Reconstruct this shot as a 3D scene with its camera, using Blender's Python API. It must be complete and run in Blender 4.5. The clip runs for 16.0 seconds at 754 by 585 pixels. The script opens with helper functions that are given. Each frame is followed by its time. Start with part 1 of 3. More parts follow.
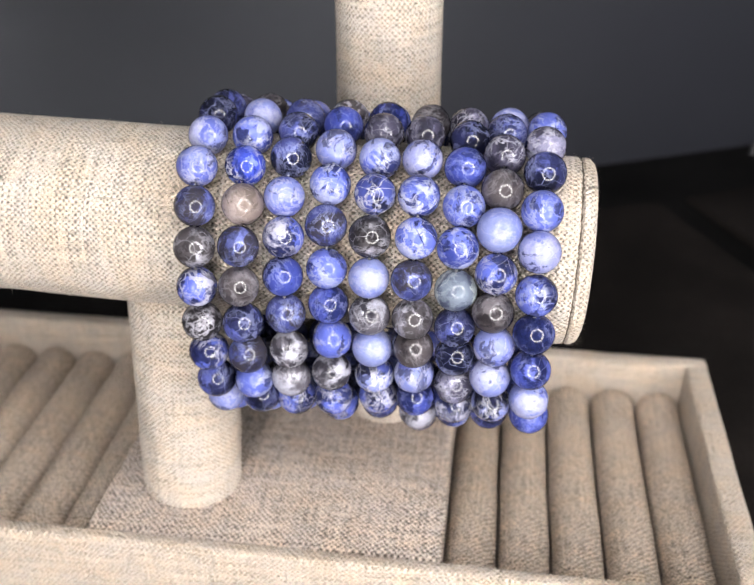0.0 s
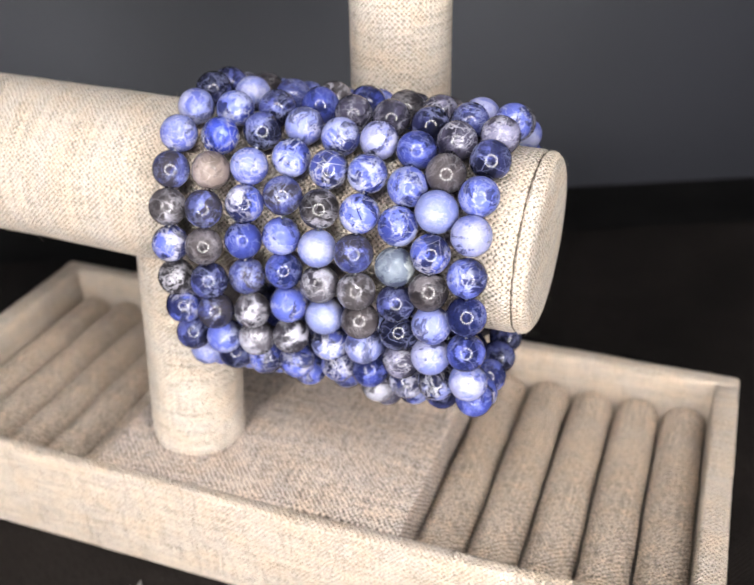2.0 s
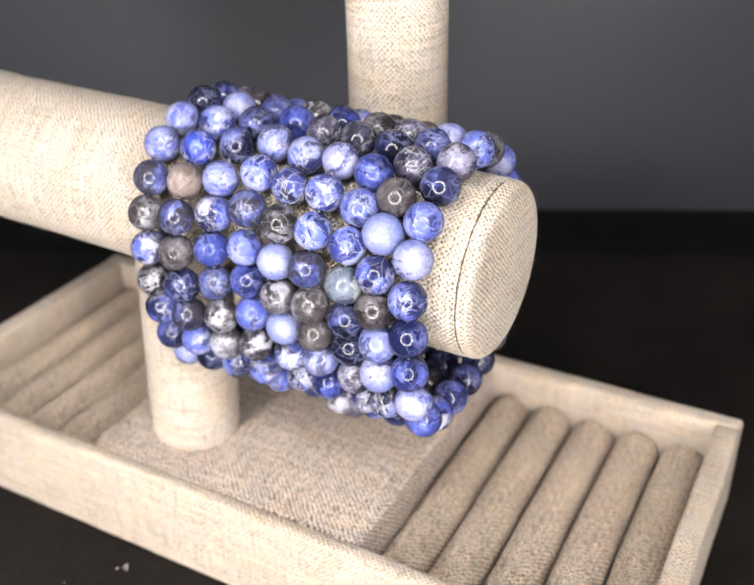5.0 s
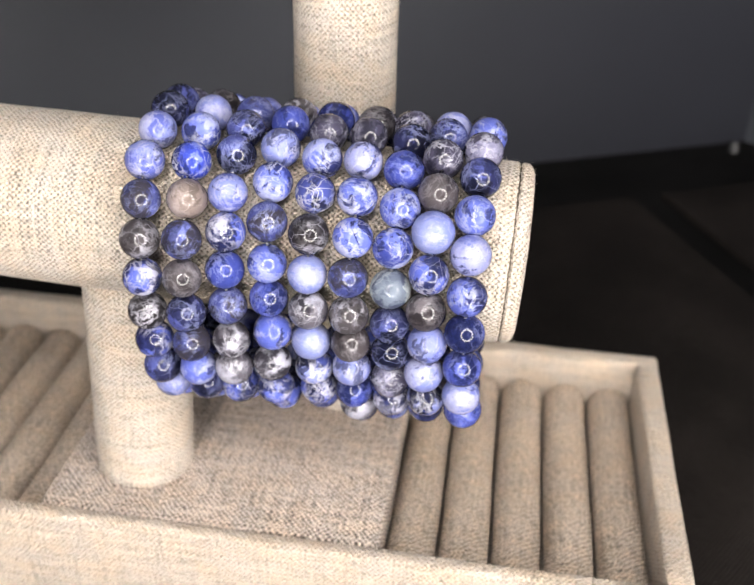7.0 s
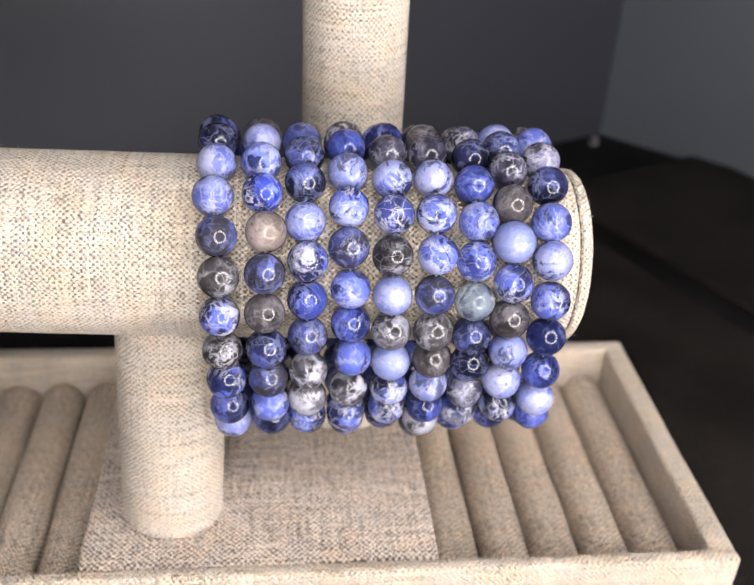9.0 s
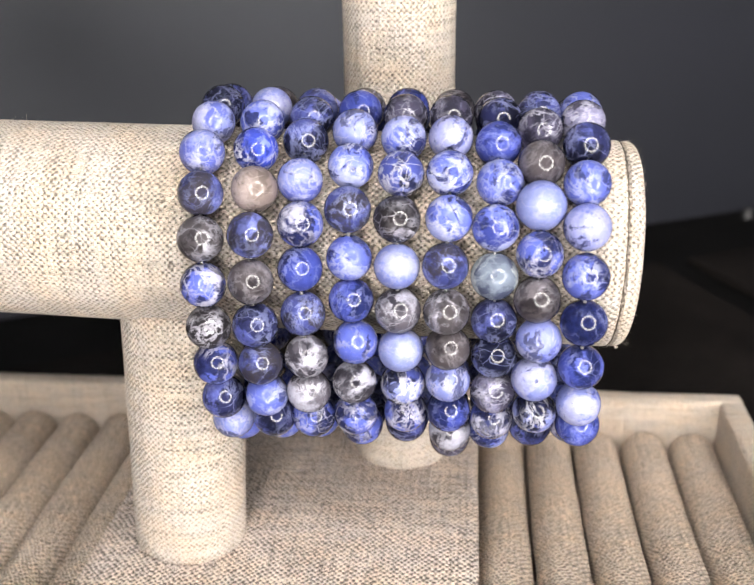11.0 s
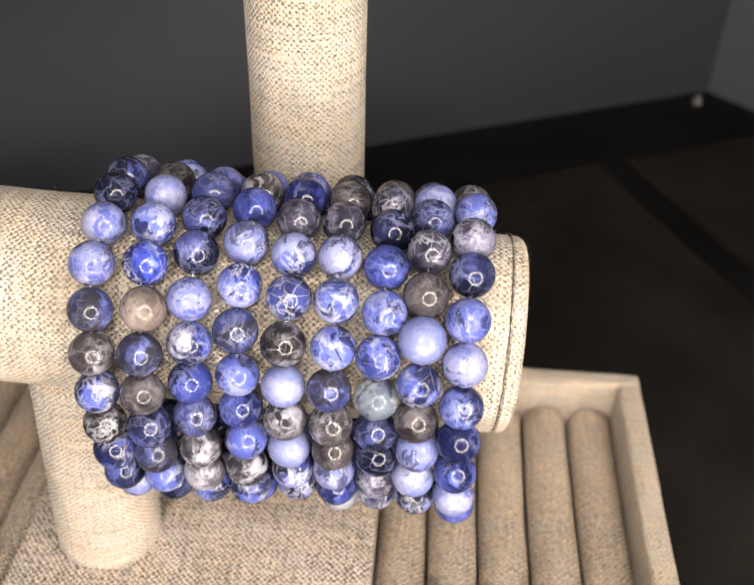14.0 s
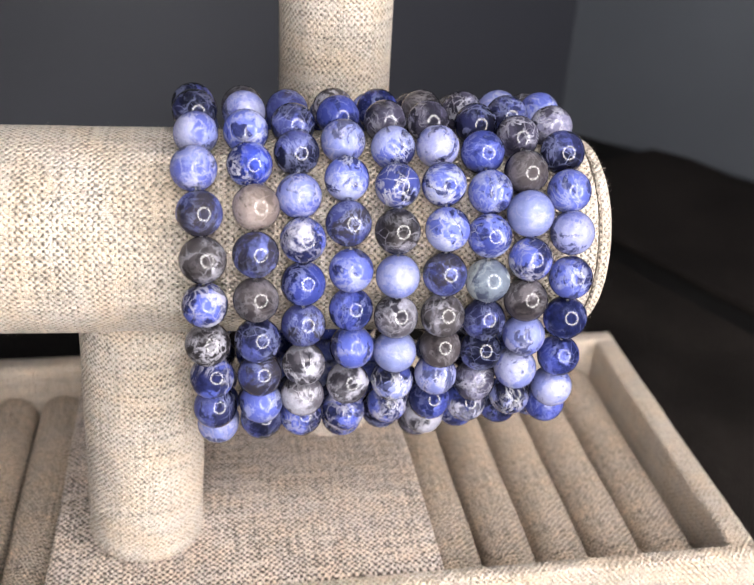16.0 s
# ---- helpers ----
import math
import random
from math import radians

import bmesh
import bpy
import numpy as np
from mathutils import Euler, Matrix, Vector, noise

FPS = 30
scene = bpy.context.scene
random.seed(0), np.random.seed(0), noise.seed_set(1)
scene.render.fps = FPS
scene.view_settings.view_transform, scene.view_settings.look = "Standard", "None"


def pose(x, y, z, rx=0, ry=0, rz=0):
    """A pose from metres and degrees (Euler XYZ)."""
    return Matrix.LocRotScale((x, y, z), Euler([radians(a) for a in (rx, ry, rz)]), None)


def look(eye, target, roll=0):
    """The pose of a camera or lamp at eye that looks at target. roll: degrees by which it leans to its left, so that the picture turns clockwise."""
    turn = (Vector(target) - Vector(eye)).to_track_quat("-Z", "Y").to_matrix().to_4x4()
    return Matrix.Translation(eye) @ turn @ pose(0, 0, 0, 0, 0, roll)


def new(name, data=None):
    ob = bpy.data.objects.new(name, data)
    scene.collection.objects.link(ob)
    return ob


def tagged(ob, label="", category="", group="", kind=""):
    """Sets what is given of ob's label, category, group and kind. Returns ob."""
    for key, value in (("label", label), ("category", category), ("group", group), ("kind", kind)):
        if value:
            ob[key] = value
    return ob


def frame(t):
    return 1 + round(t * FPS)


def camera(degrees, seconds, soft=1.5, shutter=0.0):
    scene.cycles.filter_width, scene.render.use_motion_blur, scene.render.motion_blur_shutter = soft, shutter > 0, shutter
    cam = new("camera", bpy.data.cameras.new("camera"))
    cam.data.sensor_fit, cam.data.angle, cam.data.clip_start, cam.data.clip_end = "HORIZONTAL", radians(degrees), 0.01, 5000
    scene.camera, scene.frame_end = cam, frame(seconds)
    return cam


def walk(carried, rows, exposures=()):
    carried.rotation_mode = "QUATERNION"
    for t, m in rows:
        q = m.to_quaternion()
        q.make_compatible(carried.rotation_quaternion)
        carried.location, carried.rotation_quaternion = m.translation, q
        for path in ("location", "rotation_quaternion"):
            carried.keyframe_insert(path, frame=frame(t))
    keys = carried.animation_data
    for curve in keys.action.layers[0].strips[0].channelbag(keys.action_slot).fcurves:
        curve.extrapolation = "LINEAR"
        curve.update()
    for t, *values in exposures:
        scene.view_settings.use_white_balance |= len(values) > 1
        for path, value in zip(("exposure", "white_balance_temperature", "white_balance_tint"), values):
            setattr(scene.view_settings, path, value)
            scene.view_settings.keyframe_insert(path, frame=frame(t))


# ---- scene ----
cam = camera(43.80, 16.0, soft=1.5, shutter=0.3)
cam.data.dof.use_dof, cam.data.dof.focus_distance, cam.data.dof.aperture_fstop = True, 0.170, 22.0
# seconds, eye in metres, yaw to the left, pitch, roll in degrees
ROWS = [
    (0, 0.02418, -0.17476, 0.19046, 7.818, -30.350, -0.201),
    (0.5, 0.03617, -0.18117, 0.19223, 10.685, -30.126, -0.474),
    (1, 0.04799, -0.17707, 0.19255, 13.635, -29.946, -0.637),
    (1.5, 0.05850, -0.17703, 0.19268, 17.328, -29.993, -1.039),
    (2, 0.07261, -0.17355, 0.18906, 21.048, -29.998, -1.345),
    (2.5, 0.09168, -0.16456, 0.19235, 24.587, -29.997, -1.457),
    (3, 0.09998, -0.16114, 0.18827, 28.187, -29.978, -1.700),
    (3.5, 0.11068, -0.16387, 0.19031, 30.543, -29.845, -1.628),
    (4, 0.11577, -0.16236, 0.19214, 31.633, -29.586, -1.633),
    (4.2, 0.11577, -0.16166, 0.19219, 31.712, -29.549, -1.729),
    (6.3, 0.06050, -0.17162, 0.19664, 16.977, -30.798, 0.320),
    (6.5, 0.05403, -0.17622, 0.19691, 14.408, -31.293, 0.706),
    (7, 0.03674, -0.17622, 0.19677, 7.830, -31.688, 1.645),
    (7.5, 0.01074, -0.17674, 0.19629, 1.797, -32.246, 2.280),
    (8, -0.00207, -0.17932, 0.19927, -3.492, -32.351, 3.143),
    (8.5, -0.01732, -0.17795, 0.19757, -6.709, -31.877, 3.405),
    (8.7, -0.02155, -0.17858, 0.19894, -7.102, -31.516, 3.280),
    (10.8, 0.01581, -0.17274, 0.16038, 4.925, -22.364, -1.201),
    (11, 0.01362, -0.16919, 0.16142, 5.990, -23.092, -1.129),
    (11.5, 0.02227, -0.15878, 0.16378, 8.842, -25.662, -0.569),
    (12, 0.03409, -0.13963, 0.17378, 10.067, -29.623, -0.126),
    (12.5, 0.02781, -0.12787, 0.18852, 9.830, -34.293, 0.099),
    (13, 0.02612, -0.12547, 0.20877, 8.070, -37.278, 0.522),
    (13.5, 0.02684, -0.13230, 0.21667, 5.985, -38.447, 1.076),
    (14, 0.02508, -0.14126, 0.21734, 3.557, -37.576, 1.861),
    (14.5, 0.02212, -0.17326, 0.21201, 0.669, -35.008, 2.674),
    (15, 0.00158, -0.17147, 0.18697, -3.594, -33.068, 3.586),
    (15.5, -0.01786, -0.16855, 0.18328, -7.205, -31.631, 3.470),
    (16, -0.02884, -0.16367, 0.18144, -10.727, -29.419, 3.218),
]


def eye_pose(x, y, z, yaw, pitch, roll):
    return pose(x, y, z, 0, 0, yaw) @ pose(0, 0, 0, 90 + pitch) @ pose(0, 0, 0, 0, 0, roll)


walk(cam, [(t, eye_pose(*r)) for t, *r in ROWS],
     exposures=[(0, 0.0, 6260, 11), (1, 0.09, 6180, 11), (2, 0.1, 6310, 11), (3, 0.2, 6360, 11), (4, 0.24, 6400, 11), (6.5, 0.13, 6460, 11), (7.5, 0.03, 6460, 11),
                (8.5, 0.02, 6360, 12), (11, 0.18, 6410, 11), (12, 0.10, 6720, 11), (12.5, 0.06, 7020, 11), (13, 0.05, 7110, 11), (14, 0.07, 7060, 11), (15, 0.12, 6600, 12), (15.5, 0.06, 6400, 11.5), (16, 0.02, 6330, 12)])

# ---- light ----
world = bpy.data.worlds.new("world")
scene.world = world
world.use_nodes = True
world.node_tree.nodes["Background"].inputs[0].default_value = (0.55, 0.6, 0.7, 1)
world.node_tree.nodes["Background"].inputs[1].default_value = 0.004

RING_EYE = Vector((0.108, -0.290, 0.210))
RING_AIM = Vector((0.0, -0.02, 0.095))
RING_POWER = 32.0
FILL_POWER = 3.0

# unseen overhead fill panel, added to brighten the tray
panel = bpy.data.lights.new("fill_panel", "AREA")
panel.shape, panel.size, panel.energy, panel.color = "SQUARE", 1.2, FILL_POWER, (0.90, 0.95, 1.0)
panel_ob = new("fill_panel", panel)
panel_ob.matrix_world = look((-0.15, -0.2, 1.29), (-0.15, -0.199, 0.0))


# ---- node helpers ----
def material(name, rough=0.5, metal=0.0, spec=0.5):
    m = bpy.data.materials.new(name)
    m.use_nodes = True
    nt = m.node_tree
    b = nt.nodes["Principled BSDF"]
    b.inputs["Roughness"].default_value = rough
    b.inputs["Metallic"].default_value = metal
    b.inputs["Specular IOR Level"].default_value = spec
    return m, nt, b


def node(nt, kind, **kw):
    n = nt.nodes.new(kind)
    for k, v in kw.items():
        if k in n.inputs:
            n.inputs[k].default_value = v
    return n


def calc(nt, op, a, b=0.5, c=None):
    n = nt.nodes.new("ShaderNodeMath")
    n.operation = op
    for i, v in enumerate((a, b) if c is None else (a, b, c)):
        if isinstance(v, (int, float)):
            n.inputs[i].default_value = v
        else:
            nt.links.new(v, n.inputs[i])
    return n.outputs[0]


def blend(nt, fac, a, b, mode="MIX"):
    n = nt.nodes.new("ShaderNodeMix")
    n.data_type, n.blend_type = "RGBA", mode
    for i, v in ((0, fac), (6, a), (7, b)):
        if isinstance(v, (int, float)):
            n.inputs[i].default_value = v
        elif isinstance(v, tuple):
            n.inputs[i].default_value = (*v[:3], 1)
        else:
            nt.links.new(v, n.inputs[i])
    return n.outputs[2]


def span(nt, v, lo, hi, to_lo=0.0, to_hi=1.0):
    n = nt.nodes.new("ShaderNodeMapRange")
    n.interpolation_type = "SMOOTHSTEP"
    nt.links.new(v, n.inputs[0])
    for i, x in enumerate((lo, hi, to_lo, to_hi)):
        n.inputs[i + 1].default_value = x
    return n.outputs[0]


def noise_of(nt, vec, scale, detail=4.0, rough=0.55, distort=0.0):
    n = nt.nodes.new("ShaderNodeTexNoise")
    nt.links.new(vec, n.inputs["Vector"])
    n.inputs["Scale"].default_value = scale
    n.inputs["Detail"].default_value = detail
    n.inputs["Roughness"].default_value = rough
    n.inputs["Distortion"].default_value = distort
    return n.outputs["Fac"]


def scaled(nt, vec, xyz):
    n = nt.nodes.new("ShaderNodeMapping")
    nt.links.new(vec, n.inputs["Vector"])
    n.inputs["Scale"].default_value = xyz
    return n.outputs[0]


def bump(nt, b, height, strength, dist):
    n = nt.nodes.new("ShaderNodeBump")
    n.inputs["Strength"].default_value = strength
    n.inputs["Distance"].default_value = dist
    nt.links.new(height, n.inputs["Height"])
    nt.links.new(n.outputs[0], b.inputs["Normal"])


# ---- materials ----
def linen(name, pitch, pale, dark, gap=(0.4, 1.1), depth=0.75, twill=0.0, relief=0.5, stretch=1.0, across=0.8, ribs=0.0, ragged=2.2, jitter=1.3, narrow=1.5, uneven=2.6):
    """Woven cloth: warp and weft crossing every pitch metres, with thick and thin threads."""
    m, nt, b = material(name, 0.92, 0.0, 0.15)
    uv = nt.nodes.new("ShaderNodeUVMap").outputs[0]
    wob = nt.nodes.new("ShaderNodeTexNoise")
    nt.links.new(uv, wob.inputs["Vector"])
    wob.inputs["Scale"].default_value = 210.0
    wob.inputs["Detail"].default_value = 2.0
    off = nt.nodes.new("ShaderNodeVectorMath")
    off.operation = "MULTIPLY_ADD"
    nt.links.new(wob.outputs["Color"], off.inputs[0])
    off.inputs[1].default_value = (pitch * 2.6,) * 3
    nt.links.new(uv, off.inputs[2])
    jog = nt.nodes.new("ShaderNodeTexNoise")
    nt.links.new(uv, jog.inputs["Vector"])
    jog.inputs["Scale"].default_value = 0.45 / pitch
    jog.inputs["Detail"].default_value = 1.0
    off2 = nt.nodes.new("ShaderNodeVectorMath")
    off2.operation = "MULTIPLY_ADD"
    nt.links.new(jog.outputs["Color"], off2.inputs[0])
    off2.inputs[1].default_value = (pitch * jitter,) * 3
    nt.links.new(off.outputs[0], off2.inputs[2])
    sep = nt.nodes.new("ShaderNodeSeparateXYZ")
    nt.links.new(off2.outputs[0], sep.inputs[0])
    k = math.tau / (2 * pitch)
    u, v = calc(nt, "MULTIPLY", sep.outputs[0], k * stretch), calc(nt, "MULTIPLY", sep.outputs[1], k * across)
    if twill:
        v = calc(nt, "ADD", v, calc(nt, "MULTIPLY", u, twill))
    su, sv = calc(nt, "SINE", u), calc(nt, "SINE", v)
    cross = calc(nt, "MULTIPLY", su, sv)
    side = span(nt, cross, -0.14, 0.14)
    fleck = noise_of(nt, uv, 0.45 / pitch, 4.0, 0.7)
    worn = noise_of(nt, uv, 620.0, 5.0, 0.7)
    dash = calc(nt, "MULTIPLY", cross, calc(nt, "POWER", calc(nt, "ABSOLUTE", su), narrow))
    sunk = calc(nt, "SUBTRACT", calc(nt, "MULTIPLY", calc(nt, "SUBTRACT", fleck, 0.5), 1.3), dash)
    if ribs:
        row = calc(nt, "SINE", calc(nt, "ADD", calc(nt, "MULTIPLY", sep.outputs[1], math.tau / 0.00092), calc(nt, "MULTIPLY", sep.outputs[0], 420.0)))
        sunk = calc(nt, "ADD", sunk, calc(nt, "MULTIPLY", row, ribs))
    sunk = calc(nt, "ADD", sunk, calc(nt, "MULTIPLY", calc(nt, "SUBTRACT", worn, 0.5), ragged))
    slub = noise_of(nt, scaled(nt, uv, (90, 700, 1)), 1.0, 4.0, 0.6)
    warp = noise_of(nt, scaled(nt, uv, (1 / pitch * 0.9, 55, 1)), 1.0, 3.0)
    weft = noise_of(nt, scaled(nt, uv, (55, 1 / pitch * 0.9, 1)), 1.0, 3.0)
    thread = blend(nt, side, weft, warp)
    sunk = calc(nt, "ADD", sunk, calc(nt, "MULTIPLY", calc(nt, "SUBTRACT", 0.5, thread), uneven))
    hole = span(nt, sunk, *gap)
    lines = calc(nt, "MULTIPLY", span(nt, calc(nt, "ABSOLUTE", su), 0.0, 0.5, 0.35, 1.0), span(nt, calc(nt, "ABSOLUTE", sv), 0.0, 0.5, 0.35, 1.0))
    tone = noise_of(nt, uv, 90.0, 4.0, 0.6)
    col = blend(nt, span(nt, thread, 0.35, 0.65), tuple(p * 0.66 for p in pale), pale)
    col = blend(nt, span(nt, tone, 0.35, 0.7, 0.0, 0.4), col, tuple(p * 0.7 for p in pale))
    col = blend(nt, span(nt, slub, 0.5, 0.72, 0.0, 0.3), col, tuple(p * 0.5 for p in pale))
    hue = noise_of(nt, uv, 260.0, 4.0, 0.6)
    cast = noise_of(nt, scaled(nt, uv, (1.0, 1.6, 1.0)), 75.0, 4.0, 0.6)
    col = blend(nt, span(nt, cast, 0.46, 0.62, 0.0, 0.5), col, (pale[0] * 0.82, pale[1] * 0.86, pale[2] * 0.96))
    col = blend(nt, span(nt, cast, 0.50, 0.36, 0.0, 0.45), col, (pale[0] * 0.96, pale[1] * 0.86, pale[2] * 0.76))
    col = blend(nt, span(nt, hue, 0.42, 0.68, 0.0, 0.4), col, (pale[0] * 0.98, pale[1] * 0.92, pale[2] * 0.88))
    col = blend(nt, span(nt, hue, 0.55, 0.32, 0.0, 0.35), col, (pale[0] * 0.78, pale[1] * 0.83, pale[2] * 0.9))
    col = blend(nt, calc(nt, "MULTIPLY", calc(nt, "SUBTRACT", 1.0, lines), 0.4), col, dark)
    col = blend(nt, calc(nt, "MULTIPLY", hole, depth), col, dark)
    nt.links.new(col, b.inputs["Base Color"])
    bump(nt, b, calc(nt, "SUBTRACT", calc(nt, "MULTIPLY", thread, 0.5), calc(nt, "ADD", hole, calc(nt, "MULTIPLY", sunk, 0.35))), 1.0, pitch * relief)
    b.inputs["Sheen Weight"].default_value = 0.15
    return m


# one cloth in four tones, with each part's light and shade in the colours
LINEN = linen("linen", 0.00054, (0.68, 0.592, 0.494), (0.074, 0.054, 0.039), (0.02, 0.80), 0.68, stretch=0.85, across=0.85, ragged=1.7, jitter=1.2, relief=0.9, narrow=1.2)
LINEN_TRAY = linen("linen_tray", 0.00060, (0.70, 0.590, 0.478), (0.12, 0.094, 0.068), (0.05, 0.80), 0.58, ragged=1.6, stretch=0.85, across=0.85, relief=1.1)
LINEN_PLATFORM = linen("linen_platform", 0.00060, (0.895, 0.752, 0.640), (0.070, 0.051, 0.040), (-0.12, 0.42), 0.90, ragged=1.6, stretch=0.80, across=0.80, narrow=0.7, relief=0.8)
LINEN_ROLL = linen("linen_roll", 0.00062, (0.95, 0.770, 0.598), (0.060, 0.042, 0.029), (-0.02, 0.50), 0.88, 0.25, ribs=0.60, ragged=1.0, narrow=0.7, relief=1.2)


def shifted(nt, vec, by, amount):
    """vec pushed about by a colour noise, for bent and wispy patterns."""
    n = nt.nodes.new("ShaderNodeTexNoise")
    nt.links.new(vec, n.inputs["Vector"])
    n.inputs["Scale"].default_value, n.inputs["Detail"].default_value = by, 4.0
    m = nt.nodes.new("ShaderNodeVectorMath")
    m.operation = "MULTIPLY_ADD"
    nt.links.new(n.outputs["Color"], m.inputs[0])
    m.inputs[1].default_value = (amount,) * 3
    nt.links.new(vec, m.inputs[2])
    return m.outputs[0]


def stone(name, dark, mid, pale, vein, clouds, veins, spots, clear=0.0, fleck=None, halves=0.5):
    """Polished bead stone under a tinted skin that darkens its rim. clouds, veins, spots: how much of the pale cloud,
    the thin veins and the dark flecks it has;
    halves: how much of it is mid rather than dark."""
    m, nt, b = material(name, 0.3, 0.0, 0.03)
    # the colours are given as seen through the tinted skin
    fleck = fleck or dark
    dark, mid, pale, vein, fleck = (tuple(min(0.95, v * k) for v, k in zip(c, (1.52, 1.51, 1.40))) for c in (dark, mid, pale, vein, fleck))
    obj = nt.nodes.new("ShaderNodeTexCoord").outputs["Object"]
    info = nt.nodes.new("ShaderNodeObjectInfo")
    move = nt.nodes.new("ShaderNodeVectorMath")
    move.operation = "MULTIPLY_ADD"
    nt.links.new(info.outputs["Random"], move.inputs[0])
    move.inputs[1].default_value = (131.0, 57.0, 83.0)
    nt.links.new(scaled(nt, obj, (160.0,) * 3), move.inputs[2])
    p = move.outputs[0]
    q = shifted(nt, p, 1.1, 0.9)
    fine = noise_of(nt, p, 6.0, 5.0, 0.7)
    speckle = calc(nt, "SUBTRACT", fine, 0.5)
    # broad zones of the dark and the middle colour
    body = calc(nt, "ADD", noise_of(nt, q, 0.62, 4.0, 0.55), calc(nt, "MULTIPLY", speckle, 0.10))
    at = 0.64 - 0.28 * halves
    col = blend(nt, span(nt, body, at - 0.025, at + 0.03), dark, mid)
    # wispy pale clouds
    edge = 0.68 - 0.30 * clouds
    cloud = calc(nt, "ADD", noise_of(nt, q, 0.80, 6.0, 0.56, 0.6), calc(nt, "MULTIPLY", speckle, 0.10))
    cloudy = span(nt, cloud, edge - 0.01, edge + 0.06)
    col = blend(nt, cloudy, col, pale)
    # dark flecks and cracks
    blot = calc(nt, "ADD", noise_of(nt, scaled(nt, q, (1.0, 1.5, 0.8)), 1.15, 5.0, 0.58, 0.5), calc(nt, "MULTIPLY", speckle, 0.10))
    col = blend(nt, span(nt, blot, 0.575 - 0.06 * spots, 0.625 - 0.06 * spots, 0.0, min(0.95, spots * 1.8)), col, fleck)
    pit = calc(nt, "MULTIPLY", span(nt, noise_of(nt, p, 4.2, 4.0, 0.65), 0.58, 0.66), span(nt, noise_of(nt, p, 0.8, 2.0), 0.45, 0.6, 0.0, min(0.9, spots * 1.3)))
    col = blend(nt, pit, col, fleck)
    # milky streaks, a web of healed cracks and a few hair lines
    streak = calc(nt, "ABSOLUTE", calc(nt, "SUBTRACT", noise_of(nt, scaled(nt, shifted(nt, p, 0.9, 1.3), (0.7, 1.7, 1.0)), 1.5, 6.0, 0.62), 0.5))
    milky = calc(nt, "MULTIPLY", span(nt, streak, 0.010, 0.048, 0.95, 0.0), span(nt, noise_of(nt, p, 0.9, 3.0), 0.40, 0.62))
    cell = nt.nodes.new("ShaderNodeTexVoronoi")
    cell.feature = "DISTANCE_TO_EDGE"
    nt.links.new(shifted(nt, p, 1.5, 1.1), cell.inputs["Vector"])
    cell.inputs["Scale"].default_value = 1.35
    web = calc(nt, "MULTIPLY", span(nt, cell.outputs["Distance"], 0.02, 0.062, 1.0, 0.0), span(nt, noise_of(nt, p, 1.3, 4.0), 0.46, 0.62, 0.0, 0.65))
    hair = nt.nodes.new("ShaderNodeTexVoronoi")
    hair.feature = "DISTANCE_TO_EDGE"
    nt.links.new(shifted(nt, scaled(nt, p, (1.0, 0.6, 1.4)), 0.8, 0.7), hair.inputs["Vector"])
    hair.inputs["Scale"].default_value = 1.9
    hairs = calc(nt, "MULTIPLY", span(nt, hair.outputs["Distance"], 0.006, 0.028, 0.7, 0.0), span(nt, noise_of(nt, p, 0.7, 2.0), 0.48, 0.62))
    veined = calc(nt, "MAXIMUM", calc(nt, "MAXIMUM", milky, web), hairs)
    col = blend(nt, calc(nt, "MULTIPLY", veined, min(0.95, veins)), col, vein)
    col = blend(nt, span(nt, fine, 0.35, 0.65, 0.28, 0.0), col, tuple(c * 0.55 for c in mid))
    nt.links.new(col, b.inputs["Base Color"])
    b.inputs["Coat Weight"].default_value = 1.0
    b.inputs["Coat Roughness"].default_value = 0.08
    b.inputs["Coat IOR"].default_value = 1.33
    # tint darkens bead rims: glassy skin, plus light falloff painted into the coat
    b.inputs["Coat Tint"].default_value = (0.50, 0.50, 0.56, 1)
    if clear:
        solid = calc(nt, "SUBTRACT", 1.0, calc(nt, "MAXIMUM", cloudy, veined))
        nt.links.new(calc(nt, "MULTIPLY", solid, clear), b.inputs["Transmission Weight"])
    return m


